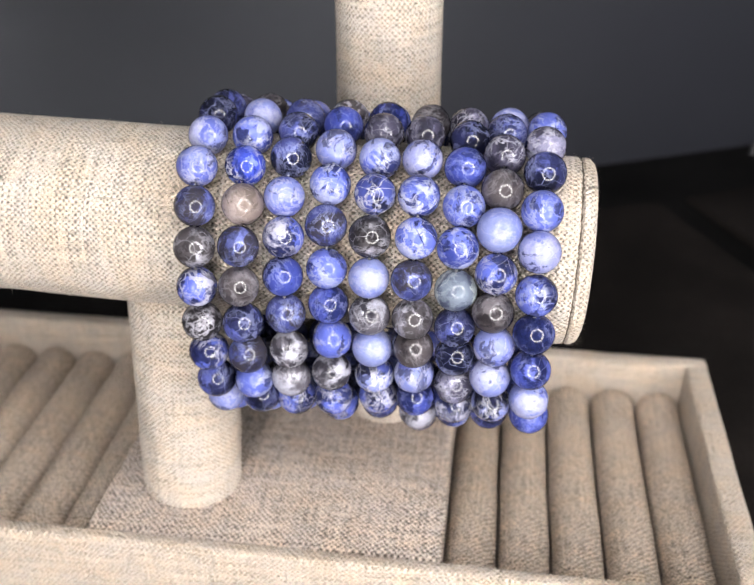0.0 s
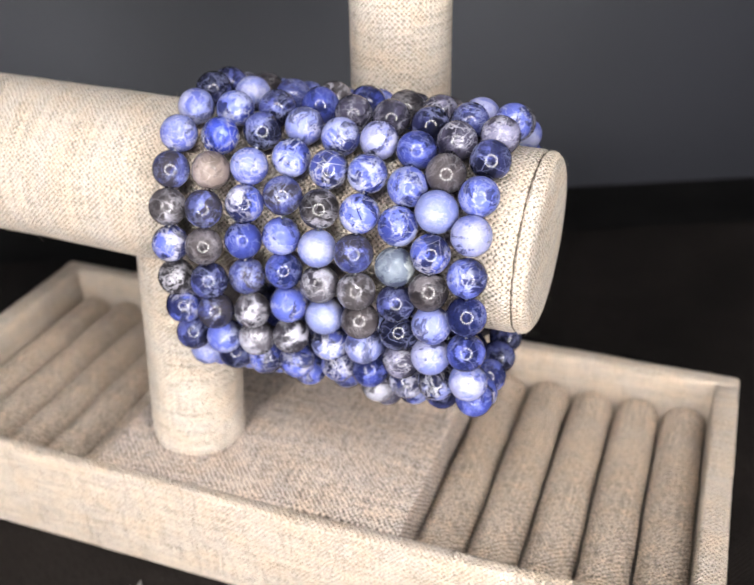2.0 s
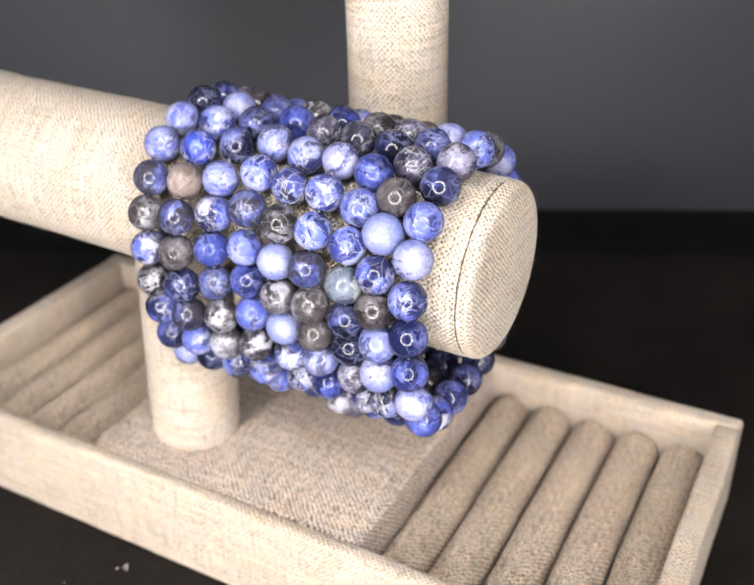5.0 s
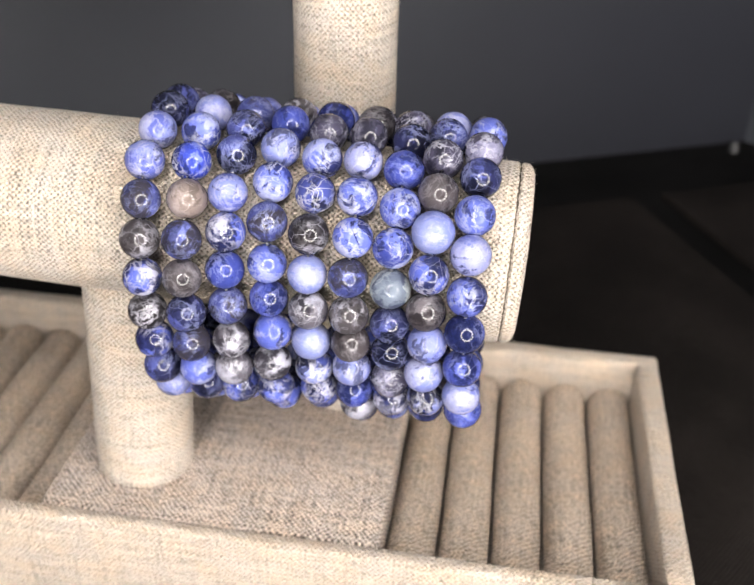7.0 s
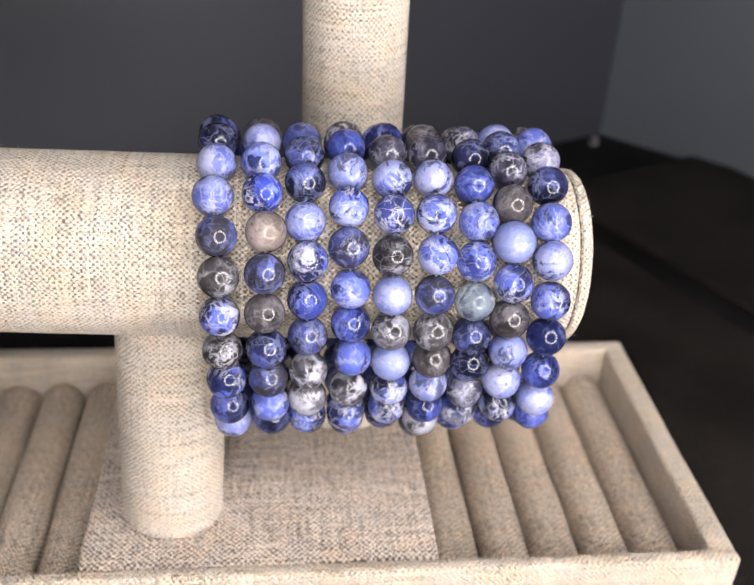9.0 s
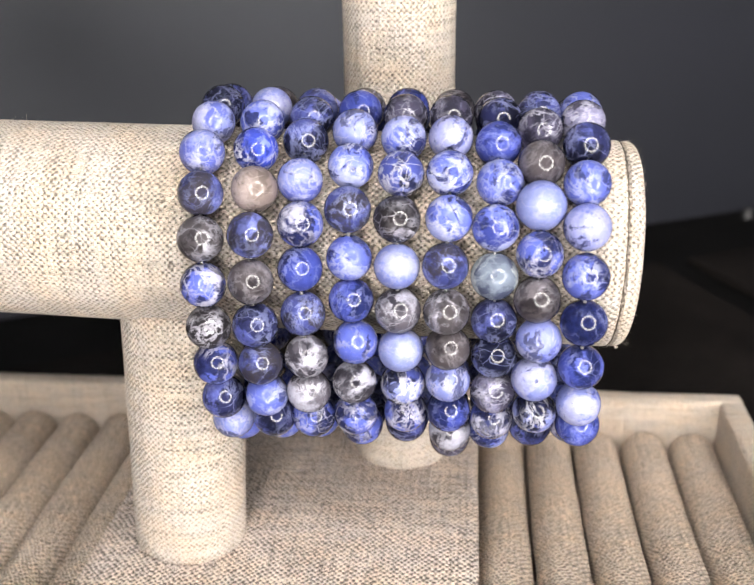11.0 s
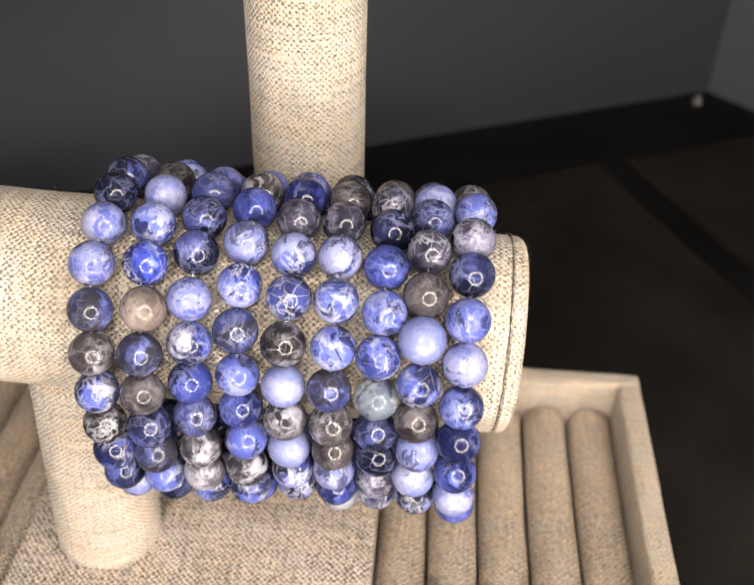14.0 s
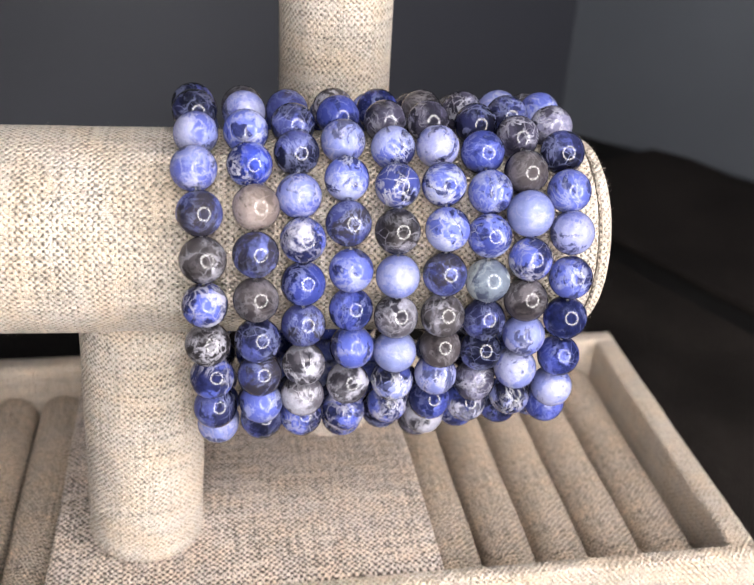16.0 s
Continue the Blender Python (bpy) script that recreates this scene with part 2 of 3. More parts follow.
NAVY, COAL = (0.006, 0.007, 0.020), (0.009, 0.009, 0.015)
PALE, ICE, WHITE = (0.36, 0.40, 0.66), (0.50, 0.53, 0.72), (0.53, 0.53, 0.62)
SMOKE, SOOT = (0.092, 0.083, 0.087), (0.017, 0.015, 0.017)
STONES = {
    "L": stone("stone_pale_blue", (0.10, 0.125, 0.42), (0.225, 0.262, 0.555), (0.38, 0.40, 0.61), (0.48, 0.49, 0.65), 0.47, 0.7, 0.55, 0.0, (0.06, 0.068, 0.14), 0.55),
    "E": stone("stone_ice_blue", (0.20, 0.24, 0.54), (0.245, 0.285, 0.535), (0.34, 0.37, 0.58), (0.43, 0.45, 0.62), 0.48, 0.45, 0.12, 0.0, (0.14, 0.15, 0.26), 0.55),
    "B": stone("stone_blue", (0.018, 0.022, 0.085), (0.120, 0.155, 0.51), (0.33, 0.37, 0.66), ICE, 0.47, 0.6, 0.42, 0.05, COAL, 0.66),
    "N": stone("stone_blue_net", (0.036, 0.050, 0.23), (0.14, 0.18, 0.57), (0.38, 0.42, 0.69), (0.56, 0.58, 0.76), 0.50, 0.9, 0.62, 0.0, (0.018, 0.022, 0.075), 0.58),
    "D": stone("stone_navy", NAVY, (0.026, 0.030, 0.090), (0.088, 0.106, 0.32), (0.34, 0.38, 0.64), 0.46, 0.6, 0.40, 0.1, COAL, 0.52),
    "V": stone("stone_royal_blue", (0.014, 0.019, 0.078), (0.052, 0.072, 0.31), (0.12, 0.15, 0.50), (0.32, 0.36, 0.66), 0.45, 0.45, 0.32, 0.05, NAVY, 0.58),
    "R": stone("stone_royal_starred", (0.014, 0.021, 0.100), (0.050, 0.078, 0.45), (0.20, 0.255, 0.68), (0.68, 0.71, 0.86), 0.48, 1.0, 0.3, 0.0, NAVY, 0.62),
    "W": stone("stone_blue_and_white", (0.014, 0.016, 0.055), (0.105, 0.14, 0.50), WHITE, WHITE, 0.53, 0.75, 0.45, 0.05, COAL, 0.50),
    "M": stone("stone_white_specked", (0.16, 0.19, 0.48), (0.30, 0.325, 0.58), (0.42, 0.43, 0.60), (0.50, 0.505, 0.64), 0.50, 0.6, 0.75, 0.0, (0.035, 0.040, 0.11), 0.6),
    "X": stone("stone_white_webbed", COAL, (0.065, 0.085, 0.31), (0.28, 0.32, 0.63), (0.76, 0.75, 0.82), 0.48, 1.3, 0.4, 0.1, COAL, 0.5),
    "H": stone("stone_half_smoke", (0.046, 0.041, 0.047), (0.058, 0.072, 0.24), (0.18, 0.21, 0.52), PALE, 0.43, 0.5, 0.32, 0.15, COAL, 0.50),
    "K": stone("stone_clear_black", SOOT, SMOKE, (0.30, 0.29, 0.34), (0.50, 0.495, 0.55), 0.45, 0.95, 0.36, 0.3, None, 0.55),
    "C": stone("stone_clear_white", (0.026, 0.024, 0.034), (0.145, 0.136, 0.16), (0.44, 0.44, 0.51), (0.56, 0.56, 0.62), 0.53, 1.15, 0.36, 0.25, None, 0.50),
    "G": stone("stone_smoke_grey", (0.022, 0.019, 0.022), (0.086, 0.075, 0.079), (0.165, 0.150, 0.162), (0.44, 0.43, 0.46), 0.42, 0.4, 0.30, 0.2, COAL, 0.52),
    "S": stone("stone_slate", (0.016, 0.015, 0.026), (0.068, 0.064, 0.103), (0.25, 0.245, 0.36), (0.58, 0.58, 0.67), 0.46, 0.75, 0.40, 0.12, COAL, 0.45),
    "P": stone("stone_pink_grey", (0.105, 0.086, 0.078), (0.235, 0.190, 0.168), (0.36, 0.30, 0.275), (0.48, 0.42, 0.40), 0.5, 0.6, 0.38),
    "T": stone("stone_grey_green", (0.060, 0.072, 0.120), (0.175, 0.21, 0.26), (0.41, 0.455, 0.455), (0.48, 0.53, 0.54), 0.58, 0.4, 0.25),
}

m_cord, nt, b = material("clear_elastic", 0.2)
b.inputs["Base Color"].default_value = (0.7, 0.7, 0.7, 1)
b.inputs["Transmission Weight"].default_value = 0.5
CORD = m_cord


def black_cloth(name, base, ribs, rough, turn=0.0):
    m, nt, b = material(name, rough, 0.0, 0.08)
    co = nt.nodes.new("ShaderNodeTexCoord").outputs["Object"]
    mp = nt.nodes.new("ShaderNodeMapping")
    nt.links.new(co, mp.inputs["Vector"])
    mp.inputs["Rotation"].default_value = (0, 0, radians(turn))
    sep = nt.nodes.new("ShaderNodeSeparateXYZ")
    nt.links.new(mp.outputs[0], sep.inputs[0])
    tone = noise_of(nt, co, 18.0, 5.0, 0.6)
    dust = noise_of(nt, co, 700.0, 2.0, 0.5)
    rib = calc(nt, "ABSOLUTE", calc(nt, "SINE", calc(nt, "MULTIPLY", sep.outputs[0], math.pi / 0.0011)))
    cut = noise_of(nt, scaled(nt, mp.outputs[0], (250, 1200, 1)), 1.0, 2.0)
    h = calc(nt, "MULTIPLY", rib, span(nt, cut, 0.35, 0.6, 0.6, 1.0))
    col = blend(nt, span(nt, tone, 0.3, 0.7), tuple(c * 0.5 for c in base), tuple(c * 1.4 for c in base))
    if ribs:
        col = blend(nt, span(nt, h, 0.2, 0.75), tuple(c * 0.35 for c in base), col)
        bump(nt, b, h, 0.6, 0.0004)
    else:
        bump(nt, b, dust, 0.3, 0.0003)
    col = blend(nt, span(nt, dust, 0.70, 0.78, 0.0, 0.35), col, (0.12, 0.11, 0.11))
    nt.links.new(col, b.inputs["Base Color"])
    return m


MAT_CLOTH = black_cloth("ribbed_black_cloth", (0.0142, 0.0117, 0.0108), True, 0.9, 35.0)
BASE_CLOTH = black_cloth("black_board", (0.0055, 0.0052, 0.0052), False, 0.75)


def satin(name, base, rough, metal=0.0, ior=1.5, tint=(1.0, 1.0, 1.0)):
    m, nt, b = material(name, rough, metal, 0.5)
    b.inputs["IOR"].default_value = ior
    b.inputs["Specular Tint"].default_value = (*tint, 1)
    co = nt.nodes.new("ShaderNodeTexCoord").outputs["Object"]
    tone = noise_of(nt, co, 5.0, 4.0, 0.5)
    grain = noise_of(nt, co, 160.0, 3.0, 0.6)
    nt.links.new(blend(nt, span(nt, tone, 0.3, 0.7), tuple(c * 0.85 for c in base), tuple(c * 1.15 for c in base)), b.inputs["Base Color"])
    bump(nt, b, grain, 0.05, 0.0003)
    return m


WALL = satin("charcoal_board", (0.0170, 0.0178, 0.0245), 0.52, ior=1.55, tint=(0.895, 0.94, 1.0))
WALL_SIDE = satin("grey_board", (0.050, 0.055, 0.066), 0.5, tint=(0.86, 0.93, 1.0))
ROOM = satin("grey_room_paint", (0.05, 0.05, 0.05), 0.8)
m_lint, nt, b = material("lint", 0.9)
b.inputs["Base Color"].default_value = (0.40, 0.39, 0.385, 1)
LINT = m_lint
m_glow, nt, b = material("ring_tube", 0.4)
b.inputs["Emission Color"].default_value = (1.0, 0.945, 0.875, 1)
b.inputs["Emission Strength"].default_value = RING_POWER
TUBE = m_glow
m_house, nt, b = material("black_plastic", 0.35)
b.inputs["Base Color"].default_value = (0.02, 0.02, 0.02, 1)
PLASTIC = m_house


# ---- mesh helpers ----
def link_mesh(name, bm, mat, parent=None, label="", smooth=40.0):
    me = bpy.data.meshes.new(name)
    bm.to_mesh(me)
    bm.free()
    me.materials.append(mat)
    if smooth:
        me.shade_smooth()
        me.set_sharp_from_angle(angle=radians(smooth))
    ob = new(name, me)
    if parent is not None:
        ob.parent = parent
    if label:
        tagged(ob, label)
    return ob


def part(name, bm, mat, parent, label="", smooth=40.0):
    return link_mesh(name, bm, mat, parent, label, smooth)


def box_uv(bm):
    """Cloth runs straight over each side of a box, in metres."""
    uv = bm.loops.layers.uv.verify()
    for f in bm.faces:
        n = f.normal
        a = max(range(3), key=lambda i: abs(n[i]))
        i, j = ((1, 2), (0, 2), (0, 1))[a]
        for l in f.loops:
            l[uv].uv = (l.vert.co[i], l.vert.co[j])


def box(x0, x1, y0, y1, z0, z1, bevel=0.001, segs=3, cuts=0, wave=0.0):
    bm = bmesh.new()
    bmesh.ops.create_cube(bm, size=1.0)
    for v in bm.verts:
        v.co = Vector(((x0 + x1) / 2 + v.co.x * (x1 - x0), (y0 + y1) / 2 + v.co.y * (y1 - y0), (z0 + z1) / 2 + v.co.z * (z1 - z0)))
    if bevel:
        bmesh.ops.bevel(bm, geom=bm.edges[:], offset=bevel, segments=segs, profile=0.5, affect="EDGES")
    if cuts:
        axis = 0 if x1 - x0 > y1 - y0 else 1
        lo, hi = ((x0, x1), (y0, y1))[axis]
        for i in range(1, cuts):
            co, no = Vector((0, 0, 0)), Vector((0, 0, 0))
            co[axis], no[axis] = lo + (hi - lo) * i / cuts, 1
            bmesh.ops.bisect_plane(bm, geom=bm.verts[:] + bm.edges[:] + bm.faces[:], plane_co=co, plane_no=no)
        for v in bm.verts:
            v.co += noise.noise_vector(v.co * 60) * wave
    bm.normal_update()
    box_uv(bm)
    return bm


def lathe(profile, segs=64, wave=0.0):
    """A turned solid about z from (radius, height) pairs; the cloth is wrapped round it."""
    bm = bmesh.new()
    uv = bm.loops.layers.uv.verify()
    rmax = max(r for r, z in profile)
    run = [0.0]
    for (r0, z0), (r1, z1) in zip(profile, profile[1:]):
        run.append(run[-1] + math.hypot(r1 - r0, z1 - z0))
    rings = []
    for r, z in profile:
        if r < 1e-7:
            rings.append([bm.verts.new((0, 0, z))])
        else:
            ring = []
            for i in range(segs):
                a = math.tau * i / segs
                co = Vector((r * math.cos(a), r * math.sin(a), z))
                if wave:
                    co += Vector((math.cos(a), math.sin(a), 0)) * noise.noise(co * 70) * wave
                ring.append(bm.verts.new(co))
            rings.append(ring)
    for k, (a, c) in enumerate(zip(rings, rings[1:])):
        for i in range(segs):
            j = (i + 1) % segs
            vs = [a[i % len(a)], a[j % len(a)], c[j % len(c)], c[i % len(c)]]
            vs = [v for n, v in enumerate(vs) if v not in vs[:n]]
            if len(vs) < 3:
                continue
            f = bm.faces.new(vs)
            flat = abs(profile[k][1] - profile[k + 1][1]) < 0.35 * abs(profile[k][0] - profile[k + 1][0])
            for l in f.loops:
                if flat:
                    l[uv].uv = (l.vert.co.x + 1, l.vert.co.y)
                else:
                    ang = i if l.vert in (a[i % len(a)], c[i % len(c)]) else i + 1
                    l[uv].uv = (math.tau * ang / segs * rmax, run[k] if l.vert in a else run[k + 1])
    bmesh.ops.recalc_face_normals(bm, faces=bm.faces[:])
    return bm


def slab(p0, p1, thick, z0, z1, lean=0.0):
    """A board from p0 to p1 on plan, thick away from its left-hand side; lean: degrees by which it leans back."""
    d = (Vector(p1) - Vector(p0)).normalized()
    n = Vector((-d.y, d.x)) * thick
    bm = bmesh.new()
    ring = [Vector(p0), Vector(p1), Vector(p1) + n, Vector(p0) + n]
    lo = [bm.verts.new((q.x, q.y, z0)) for q in ring]
    back = n.normalized() * math.tan(radians(lean)) * (z1 - z0)
    hi = [bm.verts.new((q.x + back.x, q.y + back.y, z1)) for q in ring]
    bm.faces.new(lo), bm.faces.new(hi)
    for i in range(4):
        bm.faces.new((lo[i], lo[(i + 1) % 4], hi[(i + 1) % 4], hi[i]))
    bmesh.ops.recalc_face_normals(bm, faces=bm.faces[:])
    return bm


# ---- setting ----
CORNER = (0.172, 0.3455)
ALONG = Vector((0.904, 0.428))
SIDE = Vector((0.70, -0.714))
ground = tagged(link_mesh("ground", box(-1.2, 1.2, -1.4, 1.2, -0.03, -0.0035, 0), BASE_CLOTH, smooth=0), "matt black table top under the display", "table top", kind="structure")
p_far = Vector(CORNER) - ALONG * 1.2
wall_back = tagged(link_mesh("wall_back", slab(p_far, Vector(CORNER) + ALONG * 0.05, 0.02, -0.0035, 0.9), WALL, smooth=0), "charcoal grey satin backdrop board standing behind the display", "backdrop", kind="structure")
wall_right = tagged(link_mesh("wall_right", slab(Vector(CORNER) - SIDE * 0.16, Vector(CORNER) + SIDE * 0.22, 0.02, -0.0035, 0.9), WALL_SIDE, smooth=0), "lighter grey board meeting the backdrop at a corner", "backdrop", kind="structure")

# the room around, out of sight
room = [
    ("wall_room_front", (-1.1, 1.1, -1.34, -1.3, -0.03, 1.3)), ("wall_room_left", (-1.14, -1.1, -1.3, 1.1, -0.03, 1.3)),
    ("wall_room_rear", (-1.1, 1.1, 1.1, 1.14, -0.03, 1.3)), ("wall_room_right", (1.1, 1.14, -1.3, 1.1, -0.03, 1.3)),
]
for name, b6 in room:
    tagged(link_mesh(name, box(*b6, 0), ROOM, smooth=0), "plain grey room wall", "wall", kind="structure")
tagged(link_mesh("ceiling", box(-1.14, 1.14, -1.34, 1.14, 1.3, 1.34, 0), ROOM, smooth=0), "plain grey ceiling", "ceiling", kind="structure")


# ---- cloth mats on the table ----
def cloth_mat(corner, left, right, depth, label):
    """A flat mat with its far edge through corner, reaching left and right along it and depth towards the viewer."""
    a, n = Vector((*ALONG, 0)), Vector((ALONG.y, -ALONG.x, 0))
    bm = bmesh.new()
    bmesh.ops.create_cube(bm, size=1.0)
    for v in bm.verts:
        v.co = a * ((v.co.x + 0.5) * (left + right) - left) + n * ((v.co.y + 0.5) * depth) + Vector((0, 0, -0.0033 + (v.co.z + 0.5) * 0.0033))
    bmesh.ops.recalc_face_normals(bm, faces=bm.faces[:])
    bmesh.ops.bevel(bm, geom=bm.edges[:], offset=0.0012, segments=2, affect="EDGES")
    ob = link_mesh("cloth_mat", bm, MAT_CLOTH)
    ob.location = corner
    return tagged(ob, label, "mat")


cloth_mat((0.102, 0.2525, 0), 0.75, 0.0, 0.85, "black ribbed cloth mat lying flat under the linen tray")
cloth_mat((0.116, 0.2590, 0), 0.0, 0.115, 0.85, "narrow black ribbed cloth mat beside a dark gap")


# ---- the linen display stand ----
RIM_Z, PLAT_Z = 0.0295, 0.0281
X_L, X_R, Y_F, Y_B = -0.1418, 0.0907, -0.0245, 0.0715
PL, PR = -0.0683, 0.0173
SIDE_T, FRONT_T, BACK_T = 0.0068, 0.0040, 0.0055
BAR_R, BAR_Y, BAR_Z, BAR_YAW, BAR_TILT = 0.0194, 0.0021, 0.1004, -0.76, 1.52
BAR_L, BAR_E = -0.142, 0.0442
POST_R = 0.01235

stand = tagged(new("jewelry_stand"), "natural linen jewelry stand with ring tray and padded bracelet bar", "jewelry stand")
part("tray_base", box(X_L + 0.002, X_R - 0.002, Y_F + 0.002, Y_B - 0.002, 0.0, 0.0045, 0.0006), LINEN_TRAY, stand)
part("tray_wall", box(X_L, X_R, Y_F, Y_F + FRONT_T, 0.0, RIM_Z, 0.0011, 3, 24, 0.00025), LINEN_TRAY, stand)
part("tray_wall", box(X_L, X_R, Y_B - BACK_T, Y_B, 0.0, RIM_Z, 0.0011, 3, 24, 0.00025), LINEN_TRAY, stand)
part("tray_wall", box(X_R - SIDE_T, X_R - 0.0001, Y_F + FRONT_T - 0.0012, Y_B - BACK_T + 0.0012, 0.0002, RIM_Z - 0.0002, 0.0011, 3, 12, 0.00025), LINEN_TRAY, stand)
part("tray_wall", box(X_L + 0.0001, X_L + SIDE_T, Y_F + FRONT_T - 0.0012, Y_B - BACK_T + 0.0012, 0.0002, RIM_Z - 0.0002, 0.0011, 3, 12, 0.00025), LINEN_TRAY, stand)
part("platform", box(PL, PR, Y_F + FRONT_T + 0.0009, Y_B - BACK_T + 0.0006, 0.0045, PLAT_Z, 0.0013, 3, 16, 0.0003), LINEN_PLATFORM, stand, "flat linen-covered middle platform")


def roll_mesh(length, r):
    prof = [(0, 0)]
    for i in range(5):
        a = math.pi / 2 * i / 4
        prof.append((r - 0.0022 + 0.0022 * math.sin(a), 0.0022 - 0.0022 * math.cos(a)))
    for i in range(1, 12):
        prof.append((r, 0.0022 + (length - 0.0044) * i / 12))
    for i in range(5):
        a = math.pi / 2 * i / 4
        prof.append((r - 0.0022 + 0.0022 * math.cos(a), length - 0.0022 + 0.0022 * math.sin(a)))
    prof.append((0, length))
    return lathe(prof, 40, 0.0003)


for lo, hi in ((PR, X_R - SIDE_T), (X_L + SIDE_T, PL)):
    n = 5
    w = (hi - lo) / n
    y0, y1 = Y_F + FRONT_T + 0.0002, Y_B - BACK_T - 0.0002
    first = None
    for i in range(n):
        if first is None:
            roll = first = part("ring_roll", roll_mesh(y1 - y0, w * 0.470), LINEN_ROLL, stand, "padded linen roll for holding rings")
        else:
            roll = new("ring_roll", first.data)
            roll.parent = stand
            tagged(roll, "padded linen roll for holding rings")
        roll.matrix_basis = pose(lo + w * (i + 0.5), y0, 0.0138 + 0.0003 * math.sin(i * 2.1), -90, 0, 0) @ pose(0, 0, 0, 0, 0, 90 + 7 * i)


def post_profile(r, z0, z1):
    prof = [(0, z0), (r - 0.0014, z0), (r - 0.0012, z0 + 0.0005), (r - 0.0005, z0 + 0.0006), (r - 0.00015, z0 + 0.0010), (r, z0 + 0.0018)]
    prof += [(r, z0 + 0.0018 + (z1 - z0 - 0.0028) * i / 20) for i in range(1, 21)]
    return prof + [(r - 0.001, z1), (0, z1)]


front_post = part("post", lathe(post_profile(POST_R, 0.0, 0.060), 72, 0.00015), LINEN, stand, "short linen-wrapped post carrying the bar")
front_post.matrix_basis = pose(-0.0476, 0.0008, PLAT_Z - 0.0003, -1.5, 2.9, 0)
rear_post = part("post", lathe(post_profile(POST_R, 0.0, 0.30), 72, 0.00015), LINEN, stand, "tall linen-wrapped post behind the bracelets")
rear_post.matrix_basis = pose(-0.0024, 0.0415, PLAT_Z - 0.0008, 0, 0, -60)


def bar_profile(r, x0, x1):
    """Padded bar, with a stitched groove where the end disc meets the sleeve."""
    prof = [(0, x0), (r * 0.86, x0 + 0.0002), (r * 0.97, x0 + 0.0018), (r, x0 + 0.005)]
    stop = x1 - 0.0036
    prof += [(r, x0 + 0.005 + (stop - 0.0012 - x0 - 0.005) * i / 40) for i in range(1, 41)]
    prof += [(r - 0.0001, stop - 0.0005), (r - 0.0005, stop - 0.0001), (r - 0.0010, stop + 0.00005), (r - 0.0005, stop + 0.0002), (r - 0.0001, stop + 0.0006)]
    for i in range(1, 7):
        a = math.pi / 2 * i / 6
        prof.append((r - 0.0029 + 0.0028 * math.cos(a), x1 - 0.0027 + 0.0023 * math.sin(a)))
    return prof + [(r * 0.6, x1 - 0.0001), (r * 0.3, x1), (0, x1)]


BAR_AT = pose(0, BAR_Y, BAR_Z, 0, BAR_TILT, BAR_YAW)
bar = part("crossbar", lathe(bar_profile(BAR_R, BAR_L, BAR_E), 96, 0.00022), LINEN, stand, "padded round linen bar with a stitched end disc")
bar.matrix_basis = BAR_AT @ pose(0, 0, 0, 0, 90, 0) @ pose(0, 0, 0, 0, 0, 90)

sm, srng = bmesh.new(), random.Random(5)
turns = 130
loop = []
for i in range(turns):
    a = math.tau * i / turns
    c, o = Vector((0, math.cos(a), math.sin(a))), Vector((BAR_E - 0.00355 + srng.uniform(-0.00012, 0.00012), 0, 0))
    w = 0.00020 * srng.uniform(0.25, 1.2)
    loop.append([sm.verts.new(o + c * (BAR_R - 0.0005 + w * math.cos(q)) + Vector((w * math.sin(q), 0, 0))) for q in (0.5, 1.75, 3.0, 4.25, 5.5)])
for p, q in zip(loop, loop[1:] + loop[:1]):
    for i in range(5):
        sm.faces.new((p[i], p[(i + 1) % 5], q[(i + 1) % 5], q[i]))
m_seam, nt, b = material("seam_thread", 0.9)
b.inputs["Base Color"].default_value = (0.08, 0.064, 0.048, 1)
seam = part("seam", sm, m_seam, stand, "dark stitched seam round the end disc")
seam.matrix_basis = BAR_AT


def fuzz(bm, at, way, length, rng):
    """One loose fibre, a thin bent thread."""
    side = Vector((rng.uniform(-1, 1), rng.uniform(-1, 1), rng.uniform(-1, 1)))
    old = None
    for i in range(5):
        f = i / 4
        p = at + (way * f + side * 0.55 * f * f) * length
        r = 0.00002 * (1 - 0.6 * f)
        a = way.orthogonal().normalized()
        c = way.cross(a).normalized()
        ring = [bm.verts.new(p + (a * math.cos(q) + c * math.sin(q)) * r) for q in (0, 2.094, 4.189)]
        if old:
            for k in range(3):
                bm.faces.new((old[k], old[(k + 1) % 3], ring[(k + 1) % 3], ring[k]))
        old = ring


fz, frng = bmesh.new(), random.Random(3)
for _ in range(420):
    a, t = frng.uniform(0, math.tau), frng.uniform(-0.10, 0.041)
    n = Vector((frng.uniform(-0.3, 0.3), math.cos(a), math.sin(a)))
    fuzz(fz, BAR_AT @ Vector((t, BAR_R * math.cos(a), BAR_R * math.sin(a))), n, frng.uniform(0.0004, 0.0011), frng)
for _ in range(420):
    a, back = frng.uniform(0, math.tau), frng.uniform(0.0002, 0.0060)
    r = BAR_R - max(0.0, 0.0018 - back) * 1.1
    n = Vector((frng.uniform(-0.3, 1.1), math.cos(a), math.sin(a)))
    fuzz(fz, BAR_AT @ Vector((BAR_E - back, r * 0.995 * math.cos(a), r * 0.995 * math.sin(a))), n, frng.uniform(0.0002, 0.0006), frng)
for a in (-0.92, -1.0, -1.15):
    at = BAR_AT @ Vector((BAR_E - 0.002, BAR_R * 0.98 * math.cos(a + math.pi), BAR_R * 0.98 * math.sin(a)))
    fuzz(fz, at, Vector((1.0, 0.0, 0.25)), 0.0022, frng)
